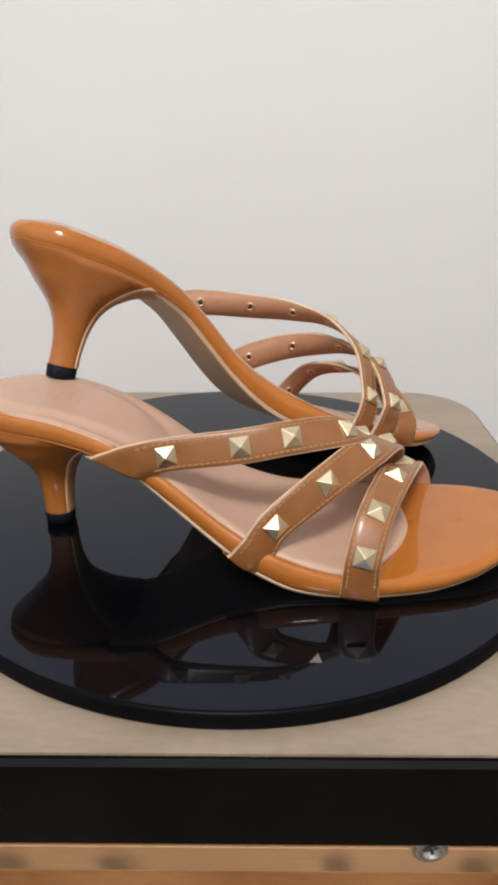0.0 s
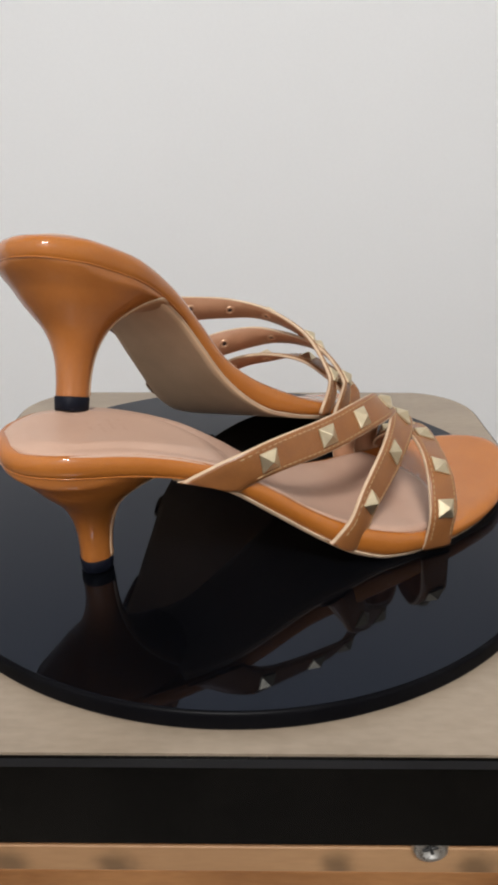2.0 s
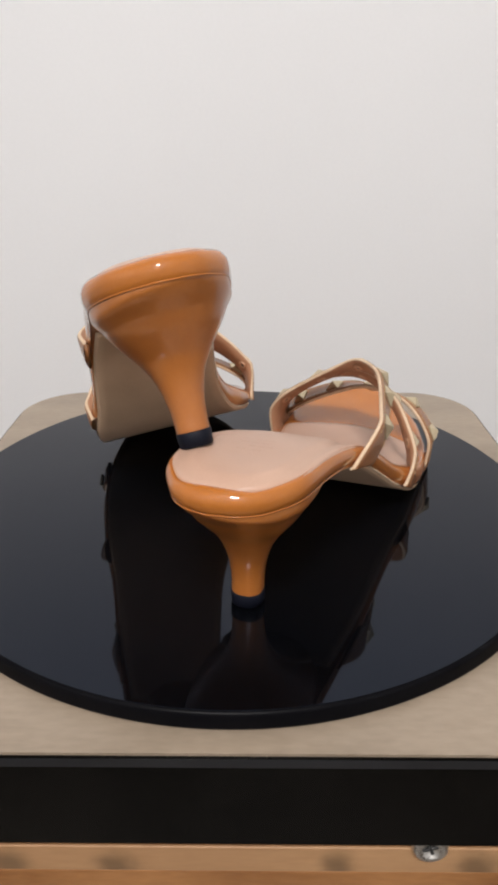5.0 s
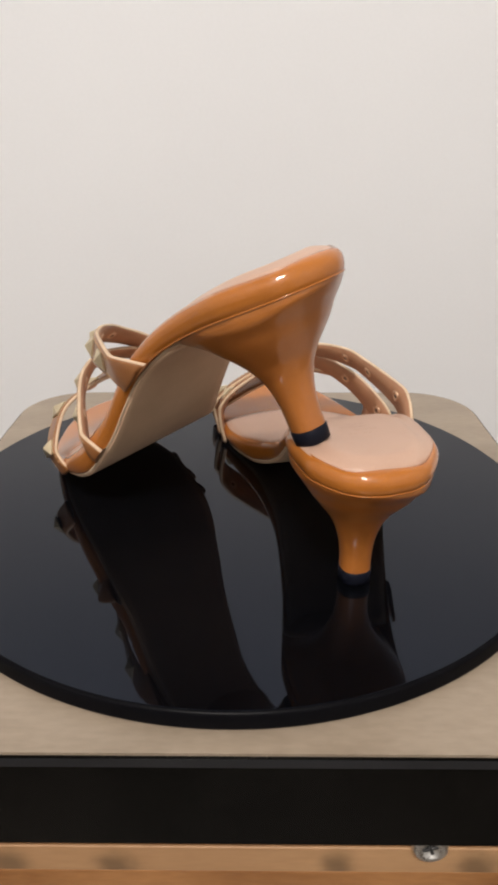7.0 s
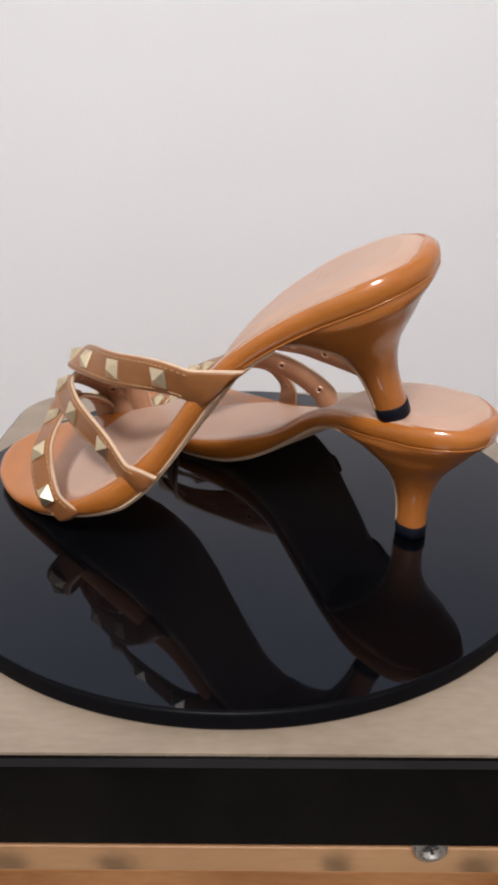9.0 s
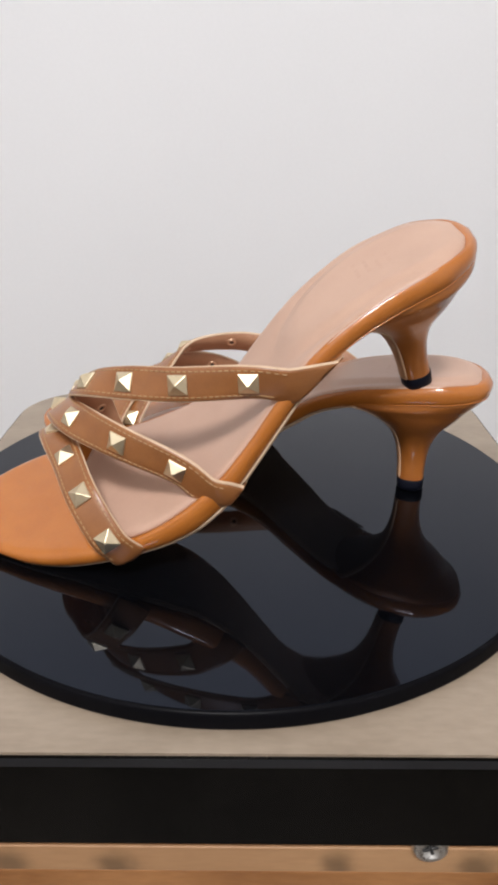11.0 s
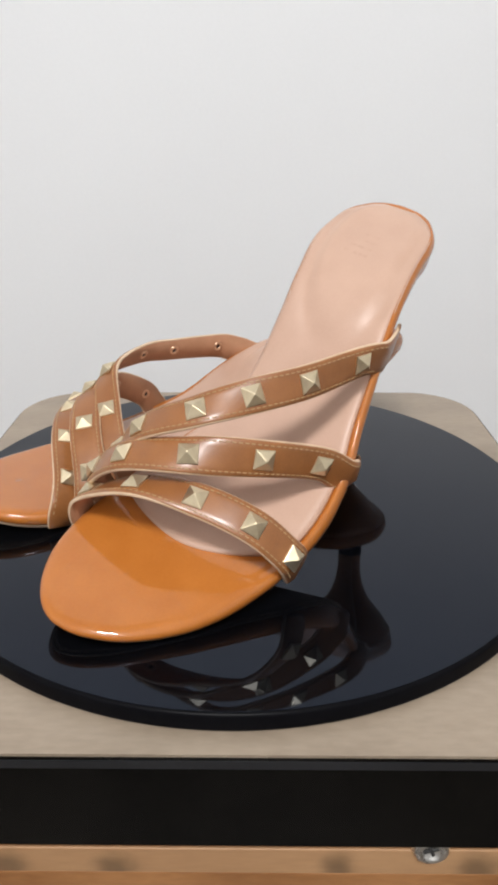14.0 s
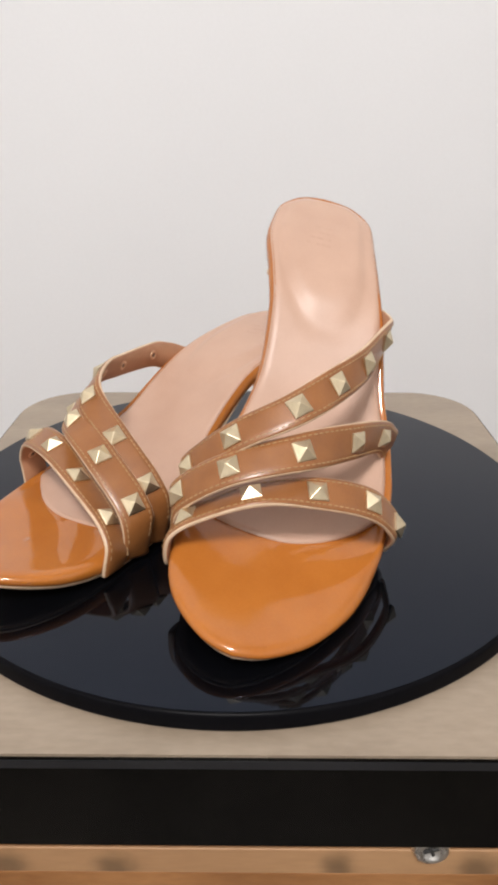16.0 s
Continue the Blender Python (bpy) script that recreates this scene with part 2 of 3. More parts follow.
def sandal(name, side, straps):
    """One mule: side +1 has its outer side at +y, -1 at -y. straps: the three bands' guide points."""
    thing = new(name)
    P3 = lambda x, y, z: (x * CM, y * CM * side, z * CM)
    
    def spine(p):
        x = min(max(p.x, -1.6), 18.4)
        return Vector((x, 0.5 * (curve(OUTER, x) + curve(INNER, x)), 0))

    def ring(inset, h, lift=0.0, pull=0.0):
        r = []
        for p in outline(inset):
            q = p.lerp(spine(p), pull)
            zt, zb = curve(TOP, q.x), curve(BOTTOM, q.x)
            sunk = 0.3 * min(1, max(0, (15.6 - q.x) / 1.5)) * min(1, max(0, (q.x + 3.35) / 0.6)) if h > 0.98 else 0.0
            r.append(P3(q.x, q.y, zb + (zt - zb) * h + lift - sunk))
        return r

    # the wrapped, padded edge with the toe pad
    rings = [ring(0.3, 0, 0, p) for p in (0.999, 0.6, 0.25)]
    rings += [ring(0.3, 0.0), ring(0.1, 0.01), ring(0.03, 0.08), ring(-0.03, 0.25), ring(-0.06, 0.45), ring(-0.04, 0.64),
              ring(0.05, 0.81), ring(0.17, 0.92), ring(0.32, 0.985)]
    rings += [ring(0.5, 1.0, 0.0, p) for p in (0.0, 0.1, 0.3, 0.5, 0.7, 0.9, 0.999)]
    body = loft(rings, cap=False)
    body.verts.ensure_lookup_table()
    n = len(rings[0])
    for base in (0, n * (len(rings) - 1)):
        for k in range(n // 2 - 1):
            body.faces.new([body.verts[base + q] for q in (k, k + 1, n - 2 - k, n - 1 - k)])
    bmesh.ops.remove_doubles(body, verts=body.verts, dist=0.00025)
    part("footbed", body, PATENT, thing, "glossy tan patent wrapped sole edge and toe pad")

    # insole with its cushioned heel seat
    drawn = outline(0.09)
    outer_edge, inner_edge = sorted((p.x, p.y) for p in drawn[2:62]), sorted((p.x, p.y) for p in drawn[66:126])
    behind = min(outer_edge[0][0], inner_edge[0][0]) - 0.02
    back = behind + 0.3
    tail = (behind, 0.5 * (outer_edge[0][1] + inner_edge[0][1]))
    outer_x, outer_y = zip(tail, *outer_edge)
    inner_x, inner_y = zip(tail, *inner_edge)

    def seat_height(x, y):
        a, b = float(np.interp(x, inner_x, inner_y)), float(np.interp(x, outer_x, outer_y))
        mid, half = 0.5 * (a + b), max(0.2, 0.5 * (b - a))
        z = curve(TOP, x) - 0.14 * max(0, 1 - ((y - mid) / half) ** 2) * min(1, max(0, (13.5 - x) / 4)) * min(1, max(0, (x - back) / 2.5))
        r = (abs((x + 0.2) / (5.3 if x > -0.2 else 2.9)) ** 2.7 + abs((y - mid) / 2.12) ** 2.7) ** (1 / 2.7)
        pad = 1 - min(1, max(0, (r - 0.80) / 0.27))
        dip = 0.055 * math.exp(-((r - 1.07) / 0.09) ** 2) * min(1, max(0, (x - 1.2) / 2))
        return z + 0.19 * pad * pad * (3 - 2 * pad) - dip + 0.07 * min(1, max(0, (x - 12.5) / 2))

    def insole_at(s, v, lift):
        front = 15.9 - (2.5 if v > 0 else 0.95) * v * v
        x = back + (front - back) * (1 - math.cos(math.pi / 2 * s)) ** 0.8
        at = x - 0.3 * min(1, max(0, (-0.5 - x) / 2.85))
        a, b = float(np.interp(at, inner_x, inner_y)), float(np.interp(at, outer_x, outer_y))
        narrow = 0.28 * min(1, max(0, (x - 3) / 5))
        a, b = a + 0.08 * min(1, max(0, (x - 8) / 3)), b - narrow
        if a > b - 0.02:
            a, b = 0.5 * (a + b) - 0.01, 0.5 * (a + b) + 0.01
        y = a + (b - a) * (v + 1) / 2
        edge = min((1 - abs(v)) * 0.5 * (b - a), x - back)
        roll = 0.12 * max(0, 1 - edge / 0.32) ** 2
        return P3(x, y, seat_height(x, y) + lift - (roll if lift > -0.1 else 0))

    rows, cols = 96, 36
    grid = lambda lift: [[insole_at(i / rows, -1 + 2 * j / cols, lift) for j in range(cols + 1)] for i in range(rows + 1)]
    part("insole", sheet(grid(0.0), grid(-0.3)), INSOLE, thing, "blush pink leather insole with cushioned heel seat")
    bm = bmesh.new()
    for w, dx in ((1.0, -0.75), (1.7, -0.3), (2.0, 0.15), (1.3, 0.6)):
        for seg in range(5):
            if (seg * 7 + int(w * 10)) % 4 == 0:
                continue
            y0, x0 = -0.45 - w / 2 + seg * w / 5, 0.5 + dx
            spots = [(x0 + ex, y0 + ey) for ex, ey in ((0, 0), (0.16, 0.03), (0.16, w / 5 - 0.03), (0, w / 5 - 0.06))]
            bm.faces.new([bm.verts.new(P3(x, y, seat_height(x, y) + 0.006)) for x, y in spots])
    part("insole_mark", bm, MARK, thing, "faint worn stamp on the insole", flat=True)

    # outsole with its cream cut edge
    def sole_at(s, v, lift, grow):
        x = 2.2 + (TOE_X + grow - 2.2) * math.sin(math.pi / 2 * s)
        xo = HEEL_X + (x - HEEL_X) * (TOE_X - HEEL_X) / (TOE_X + grow - HEEL_X)
        g = grow - 0.1 * min(1, max(0, (x - 9) / 2)) if x > 6 else grow - 0.25 * (6 - x) / 4
        a, b = curve(INNER, xo) - g, curve(OUTER, xo) + g
        return P3(x, a + (b - a) * (v + 1) / 2, curve(BOTTOM, x) + lift)

    rows, cols = 60, 14
    grid = lambda lift, grow: [[sole_at(i / rows, -1 + 2 * j / cols, lift, grow) for j in range(cols + 1)] for i in range(rows + 1)]
    part("outsole", sheet(grid(-0.08, -0.08), grid(-0.2, -0.12)), OUTSOLE, thing, "matte beige outsole")
    part("welt", sheet(grid(0.0, -0.015), grid(-0.085, -0.015)), EDGE, thing, "cream cut edge of the sole")

    # heel: a funnel under the seat that runs into a slim post
    levels = [(0.55, -0.43, 0.66, 0.63, 2.4), (1.0, -0.42, 0.66, 0.64, 2.3), (1.5, -0.41, 0.69, 0.68, 2.2), (2.1, -0.40, 0.77, 0.79, 2.1), (2.7, -0.40, 0.93, 0.98, 2.1),
              (3.3, -0.41, 1.21, 1.31, 2.1), (3.8, -0.41, 1.62, 1.68, 2.2), (4.3, -0.33, 2.17, 2.05, 2.3), (4.75, -0.15, 2.74, 2.33, 2.3), (5.15, 0.06, 3.34, 2.56, 2.3), (5.55, 0.28, 3.89, 2.70, 2.35)]

    rim = outline(0.07)

    def rim_distance(xc, dx, dy):
        """How far the sole's edge lies from the heel's axis in one direction."""
        best = 99.0
        for p, q in zip(rim, rim[1:] + rim[:1]):
            ex, ey = q.x - p.x, q.y - p.y
            det = ex * dy - ey * dx
            if abs(det) < 1e-9:
                continue
            px, py = p.x - xc, p.y - HEEL_Y
            far, along = (ex * py - ey * px) / det, (dx * py - dy * px) / det
            if far > 0 and 0 <= along <= 1:
                best = min(best, far)
        return best

    def heel_ring(z, xc, a, b, n, grow=0.0):
        r = []
        top = min(1, max(0, (z - 4.6) / 0.9))
        top = top * top * (3 - 2 * top)
        for k in range(72):
            u = 2 * math.pi * k / 72
            cu, su = math.cos(u), math.sin(u)
            dx, dy = (a + grow) * abs(cu) ** (2 / n) * math.copysign(1, cu), (b + grow) * abs(su) ** (2 / n) * math.copysign(1, su)
            if top > 0:
                far = math.hypot(dx, dy)
                back = min(1, max(0, (0.5 - cu) / 0.9))
                want = min(rim_distance(xc, dx / far, dy / far), far * (1 + 0.04 * back))
                dx, dy = dx * (1 + top * (want / far - 1)), dy * (1 + top * (want / far - 1))
            x, y = xc + dx, HEEL_Y + dy
            w = min(1, max(0, (z - 3.3) / 2.2))
            r.append(P3(x, y, z + w * w * (min(curve(BOTTOM, x), 5.68) + 0.05 - 5.55)))
        return r

    smooth_levels = []
    for i in range(61):
        z = 0.55 + 5.05 * i / 60
        smooth_levels.append((z, *[curve([(l[0], l[c]) for l in levels], z) for c in (1, 2, 3, 4)]))
    part("heel", loft([heel_ring(*l) for l in smooth_levels]), HEEL, thing, "glossy tan flared kitten heel")

    # a fine welted seam where the heel meets the padded edge
    lip = outline(0.055)
    turn = [p for p in lip[64:] if p.x < 4.6] + [p for p in lip[:64] if p.x < 4.6]
    rings = []
    for i, p in enumerate(turn):
        t = (turn[min(len(turn) - 1, i + 1)] - turn[max(0, i - 1)]).normalized()
        out = Vector((-t.y, t.x, 0)) if (Vector((-t.y, t.x, 0))).dot(p - Vector((0.3, HEEL_Y, 0))) > 0 else Vector((t.y, -t.x, 0))
        c = Vector((p.x, p.y, curve(BOTTOM, p.x) + 0.035))
        rings.append([P3(*(c + out * (0.036 * math.cos(u * math.pi / 3)) + Vector((0, 0, 0.036 * math.sin(u * math.pi / 3))))) for u in range(6)])
    part("heel_seam", loft(rings), PATENT, thing, "fine glossy seam above the heel")
    cap = [heel_ring(z, -0.43, 0.67 + g, 0.64 + g, 2.4) for z, g in ((0.0, -0.05), (0.04, 0.0), (0.3, 0.015), (0.57, 0.025), (0.6, 0.0))]
    part("heel_tip", loft(cap), CAP, thing, "black rubber heel tip")

    # the outsole's tongue down the front of the heel, with its cream border
    def breast_at(i, v, out, grow):
        z = 0.62 + (5.4 - 0.62) * i / 30
        a, b = curve([(l[0], l[2]) for l in levels], z), curve([(l[0], l[3]) for l in levels], z)
        xc, n = curve([(l[0], l[1]) for l in levels], z), curve([(l[0], l[4]) for l in levels], z)
        u = v * (0.72 + grow + 0.2 * min(1, max(0, (z - 3.2) / 2)) ** 1.5)
        cu, su = math.cos(u), math.sin(u)
        x = xc + (a + out) * abs(cu) ** (2 / n)
        y = HEEL_Y + (b + out) * abs(su) ** (2 / n) * math.copysign(1, su)
        w = min(1, max(0, (z - 3.3) / 2.2))
        return P3(x, y, z + w * w * (min(curve(BOTTOM, x), 5.62) + 0.05 - 5.55))

    grid = lambda out, grow: [[breast_at(i, -1 + j / 8, out, grow) for j in range(17)] for i in range(31)]
    part("heel_border", sheet(grid(0.035, 0.045), grid(-0.05, 0.045)), EDGE, thing, "cream border round the heel's front")
    part("heel_breast", sheet(grid(0.06, 0.0), grid(0.0, 0.0)), BREAST, thing, "tan facing on the heel's front")

    # straps
    for guide, wide, studs, slant, lean in straps:
        strap(thing, side, guide, wide, studs, slant, lean)
    return thing


def stud_mesh():
    """A square pyramid on a low plinth, corners a little blunted."""
    bm = bmesh.new()
    rings = []
    for h, z in ((0.0039, -0.0004), (0.0040, 0.0005), (0.0037, 0.0008), (0.0003, 0.0034)):
        rings.append([bm.verts.new((h * a, h * b, z)) for a, b in ((1, 1), (-1, 1), (-1, -1), (1, -1))])
    for a, b in zip(rings, rings[1:]):
        for k in range(4):
            bm.faces.new((a[k], a[(k + 1) % 4], b[(k + 1) % 4], b[k]))
    bm.faces.new(rings[-1])
    bm.faces.new(rings[0][::-1])
    bmesh.ops.bevel(bm, geom=[e for e in bm.edges if max(v.co.z for v in e.verts) > 0.003], offset=0.00012, segments=1, affect="EDGES")
    bmesh.ops.recalc_face_normals(bm, faces=bm.faces)
    me = bpy.data.meshes.new("stud")
    bm.to_mesh(me)
    bm.free()
    me.materials.append(STUD)
    return me


def ring_mesh(name, profile, material, turns=16):
    bm = smooth(lathe(profile, turns))
    me = bpy.data.meshes.new(name)
    bm.to_mesh(me)
    bm.free()
    me.materials.append(material)
    return me


STUD_MESH = stud_mesh()
RIVET_MESH = ring_mesh("rivet", [(0.0012, 0.0), (0.0013, 0.0005), (0.0020, 0.0007), (0.0027, 0.0004), (0.0028, -0.0002)], RIVET)
# a flat dark disc; the depth of the hole is only its colour
HOLE_MESH = ring_mesh("rivet_hole_shade", [(0, 0.00025), (0.0013, 0.0002), (0.0013, -0.0002)], HOLE_SHADE)


def strap(thing, side, guide, wide, studs, slant, lean):
    count = 90
    pts, marks, length = spline(guide, count)
    frames = []
    for i, p in enumerate(pts):
        t = (pts[min(count - 1, i + 1)] - pts[max(0, i - 1)]).normalized()
        zc = curve(TOP, p.x) - 0.3
        n = Vector((0.0, p.y - 0.5, (p.z - zc) * (0.32 + 0.25 * min(1, max(0, (1.5 - p.y) / 2))) + 0.15))
        n.normalize()
        n = n + Vector((lean, 0, 0))
        n = (n - t * n.dot(t)).normalized()
        frames.append((p, t, n))
    # even out the turning of the band
    for _ in range(6):
        ns = [f[2] for f in frames]
        frames = [(p, t, ((ns[max(0, i - 1)] + n * 1.0 + ns[min(count - 1, i + 1)])).normalized()) for i, (p, t, n) in enumerate(frames)]
    frames = [(p, t, (n - t * n.dot(t)).normalized()) for p, t, n in frames]
    mirror = Matrix.Diagonal((CM, CM * side, CM))

    def section(shape):
        """shape: (across, out) pairs round the band."""
        rows = []
        for i, (p, t, n) in enumerate(frames):
            end = max(0, 1 - i / 14) ** 1.5
            tail = max(0, 1 - (count - 1 - i) / 10) ** 1.5
            row = []
            for a, o in shape:
                q = p + (t.cross(n)) * (a * (1 + (0.26 if slant > 1 else 0.1) * end)) + n * o - t * (a * slant * end)
                # the ends hug the sole's edge and stop at its lower line
                if end > 0:
                    q.y += end ** 0.5 * min(0, curve(OUTER, q.x) + 0.1 + o - q.y)
                if tail > 0:
                    q.y += tail ** 0.5 * max(0, curve(INNER, q.x) - 0.1 - o - q.y)
                if end > 0 or tail > 0:
                    q.z = max(q.z, curve(BOTTOM, q.x) - 0.05)
                row.append(mirror @ q)
            rows.append(row)
        return rows

    h = wide / 2
    outer = [(-h, 0.02), (-h, 0.11), (-h * 0.9, 0.15), (-h * 0.5, 0.165), (0, 0.17), (h * 0.5, 0.165), (h * 0.9, 0.15), (h, 0.11), (h, 0.02)]
    band = part("strap", loft(section(outer)), STRAP, thing, "tan leather strap with pyramid studs")
    part("lining", loft(section([(-h * 0.985, 0.02), (h * 0.985, 0.02), (h * 0.985, -0.06), (0, -0.075), (-h * 0.985, -0.06)])), LINING, band, "brown leather lining")
    for e in (-1, 1):
        tube = [(e * (h + 0.005) + 0.026 * math.cos(u * math.pi / 4), 0.03 + 0.078 * math.sin(u * math.pi / 4)) for u in range(8)]
        part("edge_binding", loft(section(tube)), EDGE, band, "cream cut edge")
        bm = bmesh.new()
        step = 0.24
        n_st = int(length / step)
        seam = [row[0] for row in section([(e * (h - 0.16), 0.165)])]
        for k in range(1, n_st):
            if not (0.09 if slant > 1 else 0.05) < k / n_st < 0.95:
                continue
            f = k * step / length * (count - 1)
            p, t, n = frames[int(f)]
            w = t.cross(n)
            near, far = seam[int(f)], seam[min(count - 1, int(f) + 1)]
            c0 = mirror.inverted() @ near.lerp(far, f - int(f))
            if (far - near).length > 1e-7:
                t = (mirror.inverted() @ (far - near)).normalized()
            tops = [bm.verts.new(mirror @ (c0 + t * (a * 0.075) + w * (b * 0.018) + n * 0.016)) for a, b in ((1, 1), (-1, 1), (-1, -1), (1, -1))]
            lows = [bm.verts.new(mirror @ (c0 + t * (a * 0.09) + w * (b * 0.034) - n * 0.03)) for a, b in ((1, 1), (-1, 1), (-1, -1), (1, -1))]
            bm.faces.new(tops)
            for q in range(4):
                bm.faces.new((tops[q], lows[q], lows[(q + 1) % 4], tops[(q + 1) % 4]))
        tagged(part("stitching", bm, THREAD, band, "pale thread stitches", flat=True), kind="stuff")
    for s in studs:
        f = marks[s] / length * (count - 1)
        p, t, n = frames[min(count - 1, int(round(f)))]
        w = t.cross(n)
        turn = Matrix((t, w, n)).transposed()
        m3 = Matrix.Diagonal((1, side, 1)) @ turn @ Matrix.Diagonal((1, side, 1))
        place = Matrix.Translation(mirror @ (p + n * 0.17)) @ m3.to_4x4()
        share("stud", STUD_MESH, band, place)
        back = Matrix.Translation(mirror @ (p - n * 0.068)) @ m3.to_4x4() @ Matrix.Rotation(math.pi, 4, "X")
        share("rivet", RIVET_MESH, band, back)
        share("rivet_hole_shade", HOLE_MESH, band, back)


# guide points of the three bands, outer end first; each pair of shoes was sewn a little differently
RIGHT_STRAPS = (
    ([(3.42, 3.4, 4.65), (3.89, 3.55, 4.91), (4.66, 3.66, 5.27), (5.77, 3.62, 5.56), (8.64, 3.28, 5.83), (10.59, 2.75, 6.01), (12.82, 1.41, 5.75), (13.72, -0.73, 4.6), (14.18, -2.9, 2.96), (14.22, -3.6, 1.4), (14.27, -3.3, 0.3)], 1.34, (3, 4, 5, 6, 7, 8), 1.3, 0.48),
    ([(8.72, 4.8, 0.95), (8.98, 4.95, 1.46), (9.41, 4.83, 2.13), (10.04, 4.53, 3.06), (11.95, 3.4, 4.3), (13.78, 1.6, 4.9), (14.92, -0.93, 4.16), (15.44, -3.1, 2.63), (15.67, -3.6, 1.3), (15.67, -3.3, 0.3)], 1.46, (3, 4, 5, 6, 7), 0.2, 0.4),
    ([(13.42, 5.25, 0.2), (13.42, 5.42, 0.98), (13.49, 5.34, 2.14), (14.01, 4.15, 3.48), (14.96, 1.86, 3.88), (15.77, -0.25, 3.33), (16.4, -2.48, 2.13), (16.92, -3.45, 1.1), (17.02, -3.2, 0.3)], 1.36, (2, 3, 4, 5, 6), 0.0, -0.1),
)
LEFT_STRAPS = (
    ([(4.1, 3.45, 4.3), (4.55, 3.6, 4.5), (5.3, 3.63, 4.8), (6.64, 3.37, 5.31), (9.29, 2.62, 5.74), (11.4, 1.57, 5.97), (13.25, 0.2, 5.78), (14.27, -1.86, 4.52), (14.45, -3.41, 2.37), (14.5, -3.6, 1.2), (14.35, -3.3, 0.3)], 1.34, (3, 4, 5, 6, 7, 8), 1.3, 0.48),
    ([(8.85, 4.8, 0.95), (9.11, 4.95, 1.46), (9.71, 4.73, 2.03), (10.5, 4.14, 3.0), (12.52, 2.79, 4.21), (14.41, 0.78, 4.73), (15.53, -1.69, 4.09), (15.84, -3.39, 2.39), (15.88, -3.6, 1.2), (15.75, -3.3, 0.3)], 1.46, (3, 4, 5, 6, 7), 0.2, 0.4),
    ([(13.6, 5.25, 0.2), (13.81, 5.42, 0.79), (14.08, 5.29, 1.6), (14.58, 3.96, 3.03), (15.21, 1.7, 3.56), (16.04, -0.65, 3.48), (16.76, -2.85, 2.08), (17.12, -3.45, 1.0), (17.1, -3.2, 0.3)], 1.36, (2, 3, 4, 5, 6), 0.0, -0.1),
)
right_shoe = sandal("heeled_sandal", -1, RIGHT_STRAPS)
tagged(right_shoe, "tan studded strappy kitten-heel mule standing flat on black turntable", "sandal", "pair of sandals")
left_shoe = sandal("heeled_sandal", 1, LEFT_STRAPS)
tagged(left_shoe, "tan studded strappy mule tilted with its heel on the other sandal", "sandal", "pair of sandals")
RIGHT_POSE = pose(-0.0832, -0.0281, 0.0002, 0, 0, -6.00)
LEFT_POSE = Matrix(((0.9171, -0.3183, 0.2400, -0.0817), (0.2454, 0.9252, 0.2893, 0.0013), (-0.3141, -0.2065, 0.9267, 0.0629), (0, 0, 0, 1)))

# ---- turntable ----
turntable = new("turntable")
tagged(turntable, "round glossy black glass turntable on beige board", "turntable")
part("platter", lathe([(0, 0), (0.1484, 0), (0.1486, -0.0003), (0, -0.0003)], 160), DISC, turntable, "glossy black glass top", flat=True)
part("platter_edge", lathe([(0, -0.0004), (0.1486, -0.0001), (0.1492, -0.0003), (0.1498, -0.0009), (0.15, -0.0016), (0.1509, -0.0052), (0.1509, -0.0058), (0.1506, -0.0062), (0, -0.0062)], 160), RIM, turntable, "black rounded rim")
part("base_ring", lathe([(0, -0.0061), (0.140, -0.0061), (0.141, -0.0063), (0.141, -0.0068), (0, -0.0068)], 96), BASE, turntable, "low dark plastic foot")

# ---- display stand under the turntable ----
TOP_Z = -0.0068
stand = new("display_stand")
tagged(stand, "square stand with beige top, glossy black band and pine body", "stand")


def rounded_slab(x0, x1, y0, y1, z0, z1, r, bevel):
    bm = bmesh.new()
    loop = []
    for cx, cy, a0 in ((x1 - r, y1 - r, 0), (x0 + r, y1 - r, 90), (x0 + r, y0 + r, 180), (x1 - r, y0 + r, 270)):
        for k in range(11):
            a = radians(a0 + 9 * k)
            loop.append((cx + r * math.cos(a), cy + r * math.sin(a)))
    bot = [bm.verts.new((x, y, z0)) for x, y in loop]
    top = [bm.verts.new((x, y, z1)) for x, y in loop]
    bm.faces.new(top)
    bm.faces.new(bot[::-1])
    for k in range(len(loop)):
        n = (k + 1) % len(loop)
        bm.faces.new((bot[k], bot[n], top[n], top[k]))
    rim = [e for e in bm.edges if abs(e.verts[0].co.z - e.verts[1].co.z) < 1e-6]
    bmesh.ops.bevel(bm, geom=rim, offset=bevel, segments=2, affect="EDGES")
    return bm


part("top_board", rounded_slab(-0.160, 0.1512, -0.1602, 0.163, TOP_Z - 0.0012, TOP_Z, 0.040, 0.0004), BEIGE, stand, "beige board with faint cloudy marks", flat=True)
part("band", rounded_slab(-0.1615, 0.1527, -0.1612, 0.1640, TOP_Z - 0.0418, TOP_Z - 0.0013, 0.040, 0.0006), BAND, stand, "glossy black band", flat=True)
# extra strip that carries the sheen of the band's upper bevel
part("lip", rounded_slab(-0.1617, 0.1529, -0.1614, 0.1642, TOP_Z - 0.0050, TOP_Z - 0.0015, 0.040, 0.0012), SHEEN_LIP, stand, "top edge of the band, lightened for its reflected sheen", flat=True)
FLOOR_Z = -0.62
part("pine_body", rounded_box((-0.157, -0.1575, FLOOR_Z + 0.001), (0.1485, 0.158, TOP_Z - 0.0612), 0.0008), WOOD, stand, "pine body with visible grain", flat=True)
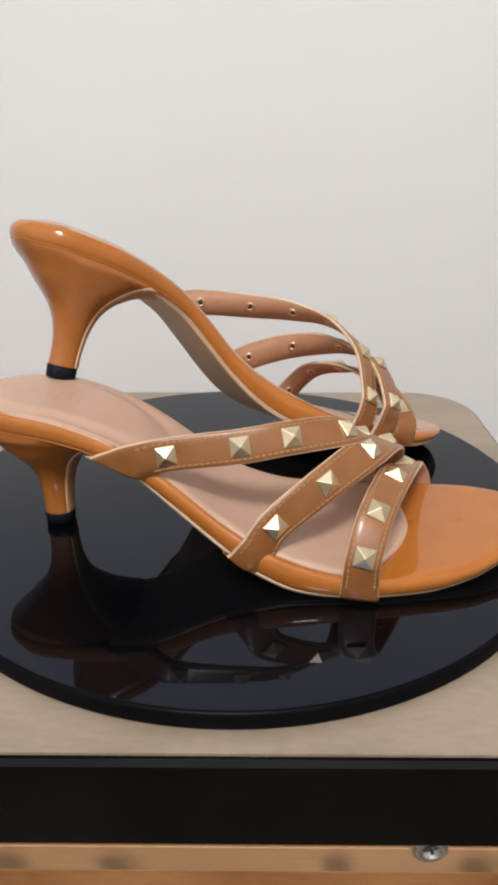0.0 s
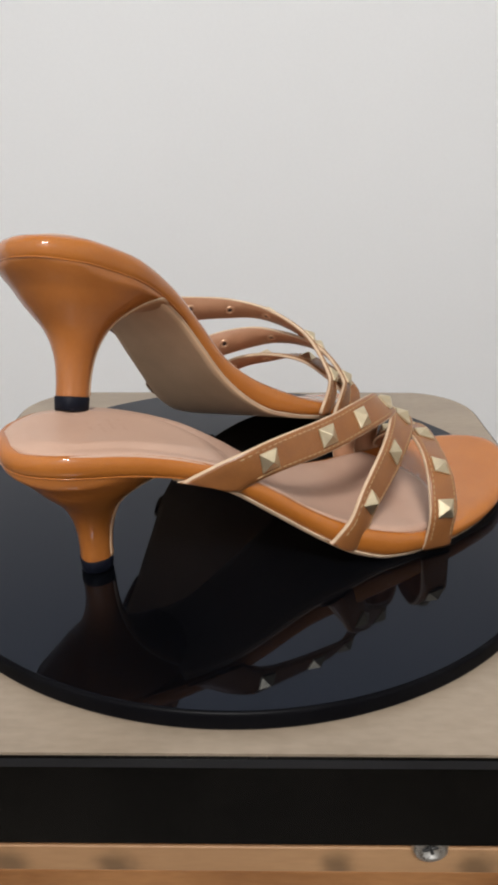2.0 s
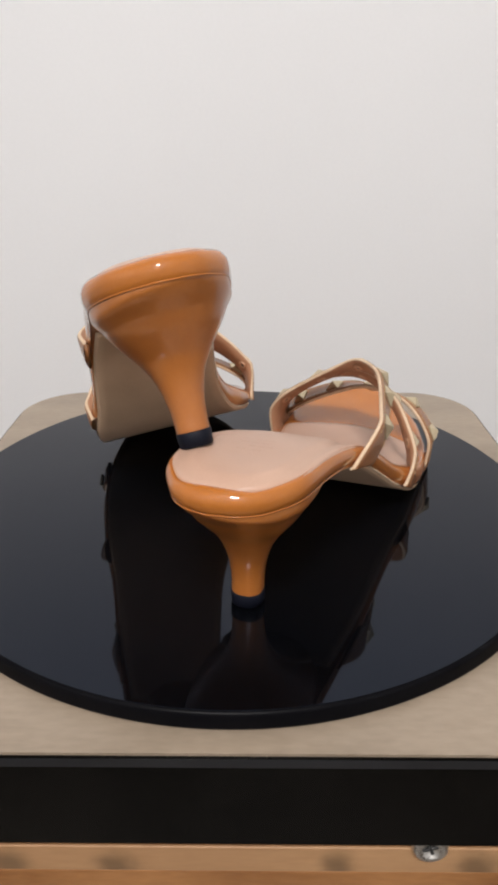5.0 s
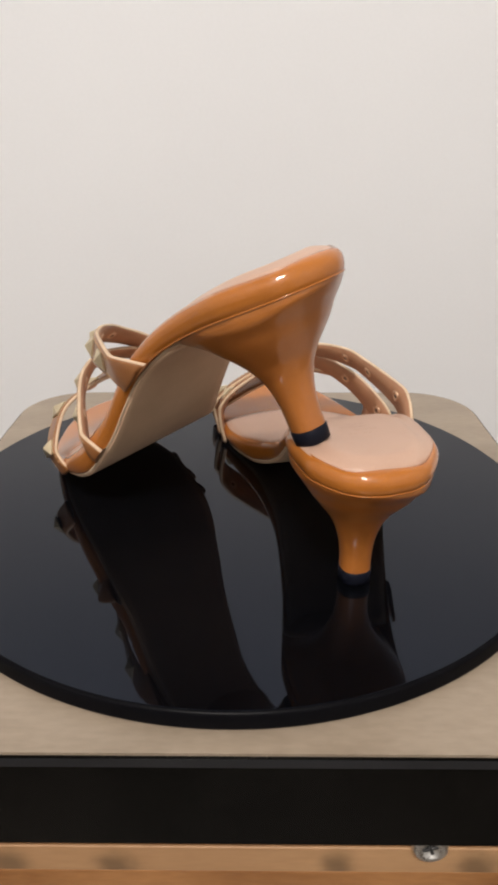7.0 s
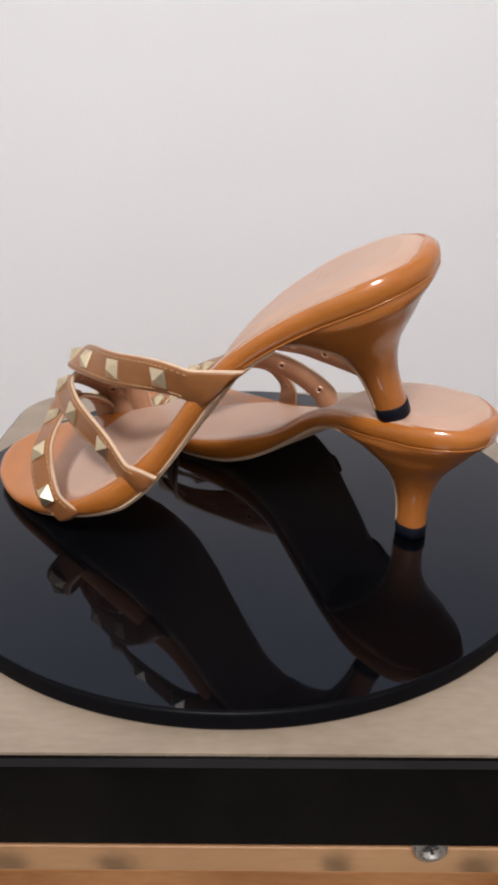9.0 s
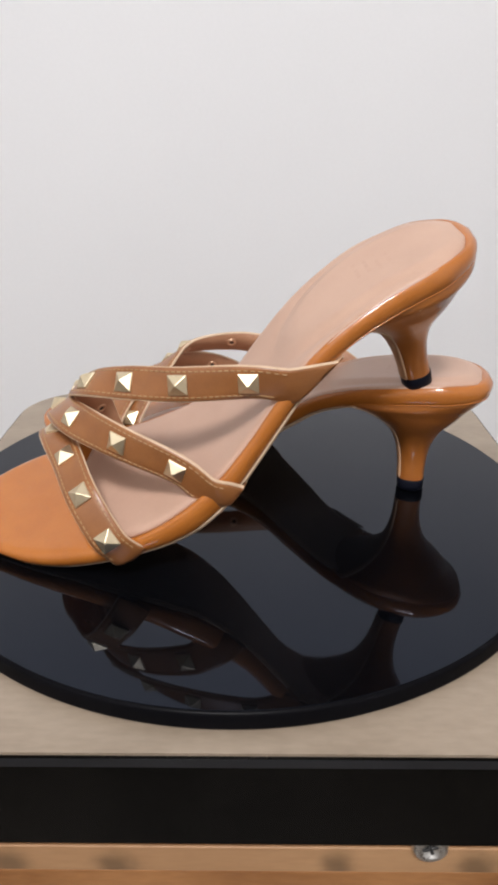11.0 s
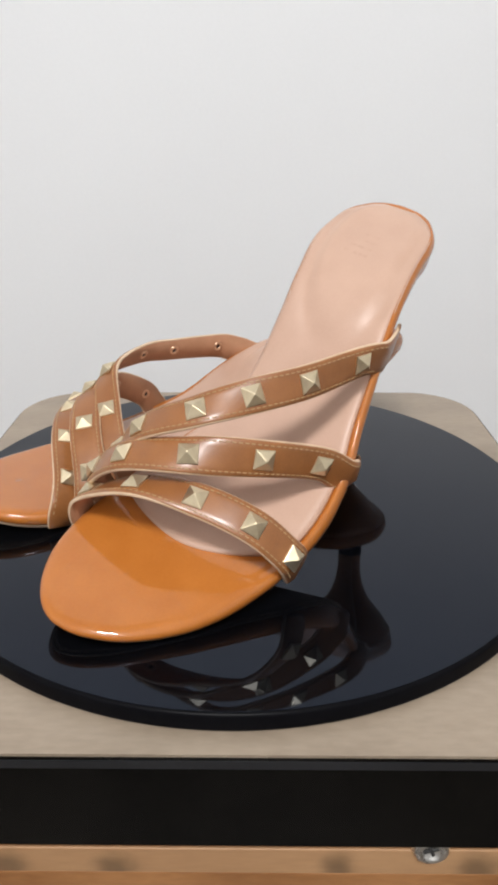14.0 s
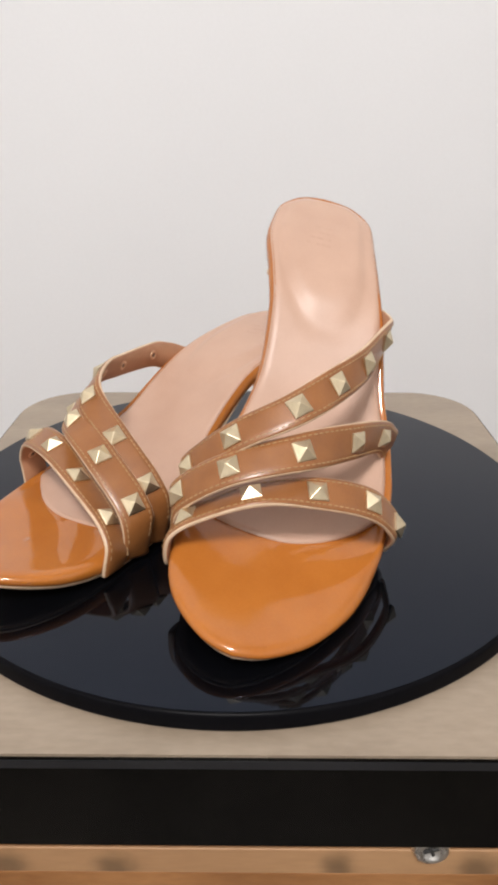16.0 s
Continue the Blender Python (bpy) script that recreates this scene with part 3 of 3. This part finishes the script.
part("plank", rounded_box((-0.157, -0.1579, TOP_Z - 0.0611), (0.1485, 0.158, TOP_Z - 0.0481), 0.0007), PLANK, stand, "pale pine plank with dark knots", flat=True)
part("top_rail", rounded_box((-0.157, -0.1575, TOP_Z - 0.0480), (0.1485, 0.158, TOP_Z - 0.0419), 0.0007), RAIL, stand, "darker pine rail", flat=True)
screw = part("screw", lathe([(0, 0.0012), (0.0028, 0.0010), (0.0033, 0.0022), (0.0047, 0.0026), (0.0058, 0.0019), (0.0064, 0.0006), (0.0064, -0.004)], 40), STEEL, stand, "zinc screw head")
screw.matrix_basis = Matrix.Translation((0.0618, -0.1585, TOP_Z - 0.0457)) @ Matrix.Rotation(radians(90), 4, "X")
# solid dark bars give the shade of the recessed cross by colour
for turn in (20, 110):
    slot = part("screw_slot", rounded_box((-0.0028, -0.0006, 0.0010), (0.0028, 0.0006, 0.0016), 0.0002, 1), SLOT_SHADE, screw)
    slot.matrix_basis = Matrix.Rotation(radians(turn), 4, "Z")
stand.matrix_basis = pose(0.0072, 0.0005, 0, 0, 0, -1.55)

# ---- room ----
def box_object(name, lo, hi, material, label, category, bevel=0.0):
    return tagged(part(name, rounded_box(lo, hi, bevel), material, flat=True), label, category, kind="structure")


X0, X1, Y0, Y1 = -1.6, 1.6, -2.2, 0.55
box_object("floor", (X0 - 0.1, Y0 - 0.1, FLOOR_Z - 0.1), (X1 + 0.1, Y1 + 0.1, FLOOR_Z), FLOOR, "plain brown floor", "floor")
box_object("wall_north", (X0 - 0.1, Y1, FLOOR_Z), (X1 + 0.1, Y1 + 0.1, CEILING), WALL, "plain white painted wall", "wall")
# these three walls are out of view, added to close the room and shape the fill
box_object("wall_south", (X0 - 0.1, Y0 - 0.1, FLOOR_Z), (X1 + 0.1, Y0, CEILING), FILL_WALL, "plain unseen wall, toned to set the fill light", "wall")
box_object("wall_west", (X0 - 0.1, Y0, FLOOR_Z), (X0, Y1, CEILING), FILL_WALL, "plain unseen wall, toned to set the fill light", "wall")
box_object("wall_east", (X1, Y0, FLOOR_Z), (X1 + 0.1, Y1, CEILING), FILL_WALL, "plain unseen wall, toned to set the fill light", "wall")
box_object("ceiling", (X0 - 0.1, Y0 - 0.1, CEILING), (X1 + 0.1, Y1 + 0.1, CEILING + 0.1), WALL, "plain white ceiling", "ceiling")


# ---- what turns ----
def angle(t):
    """The turntable runs evenly."""
    return 1.6 + 15.068 * t


def motions():
    times = [0.5 * k for k in range(33)]
    for thing, rest in ((turntable, Matrix()), (right_shoe, RIGHT_POSE), (left_shoe, LEFT_POSE)):
        walk(thing, [(t, pose(0, 0, 0, 0, 0, angle(t)) @ rest) for t in times])


motions()
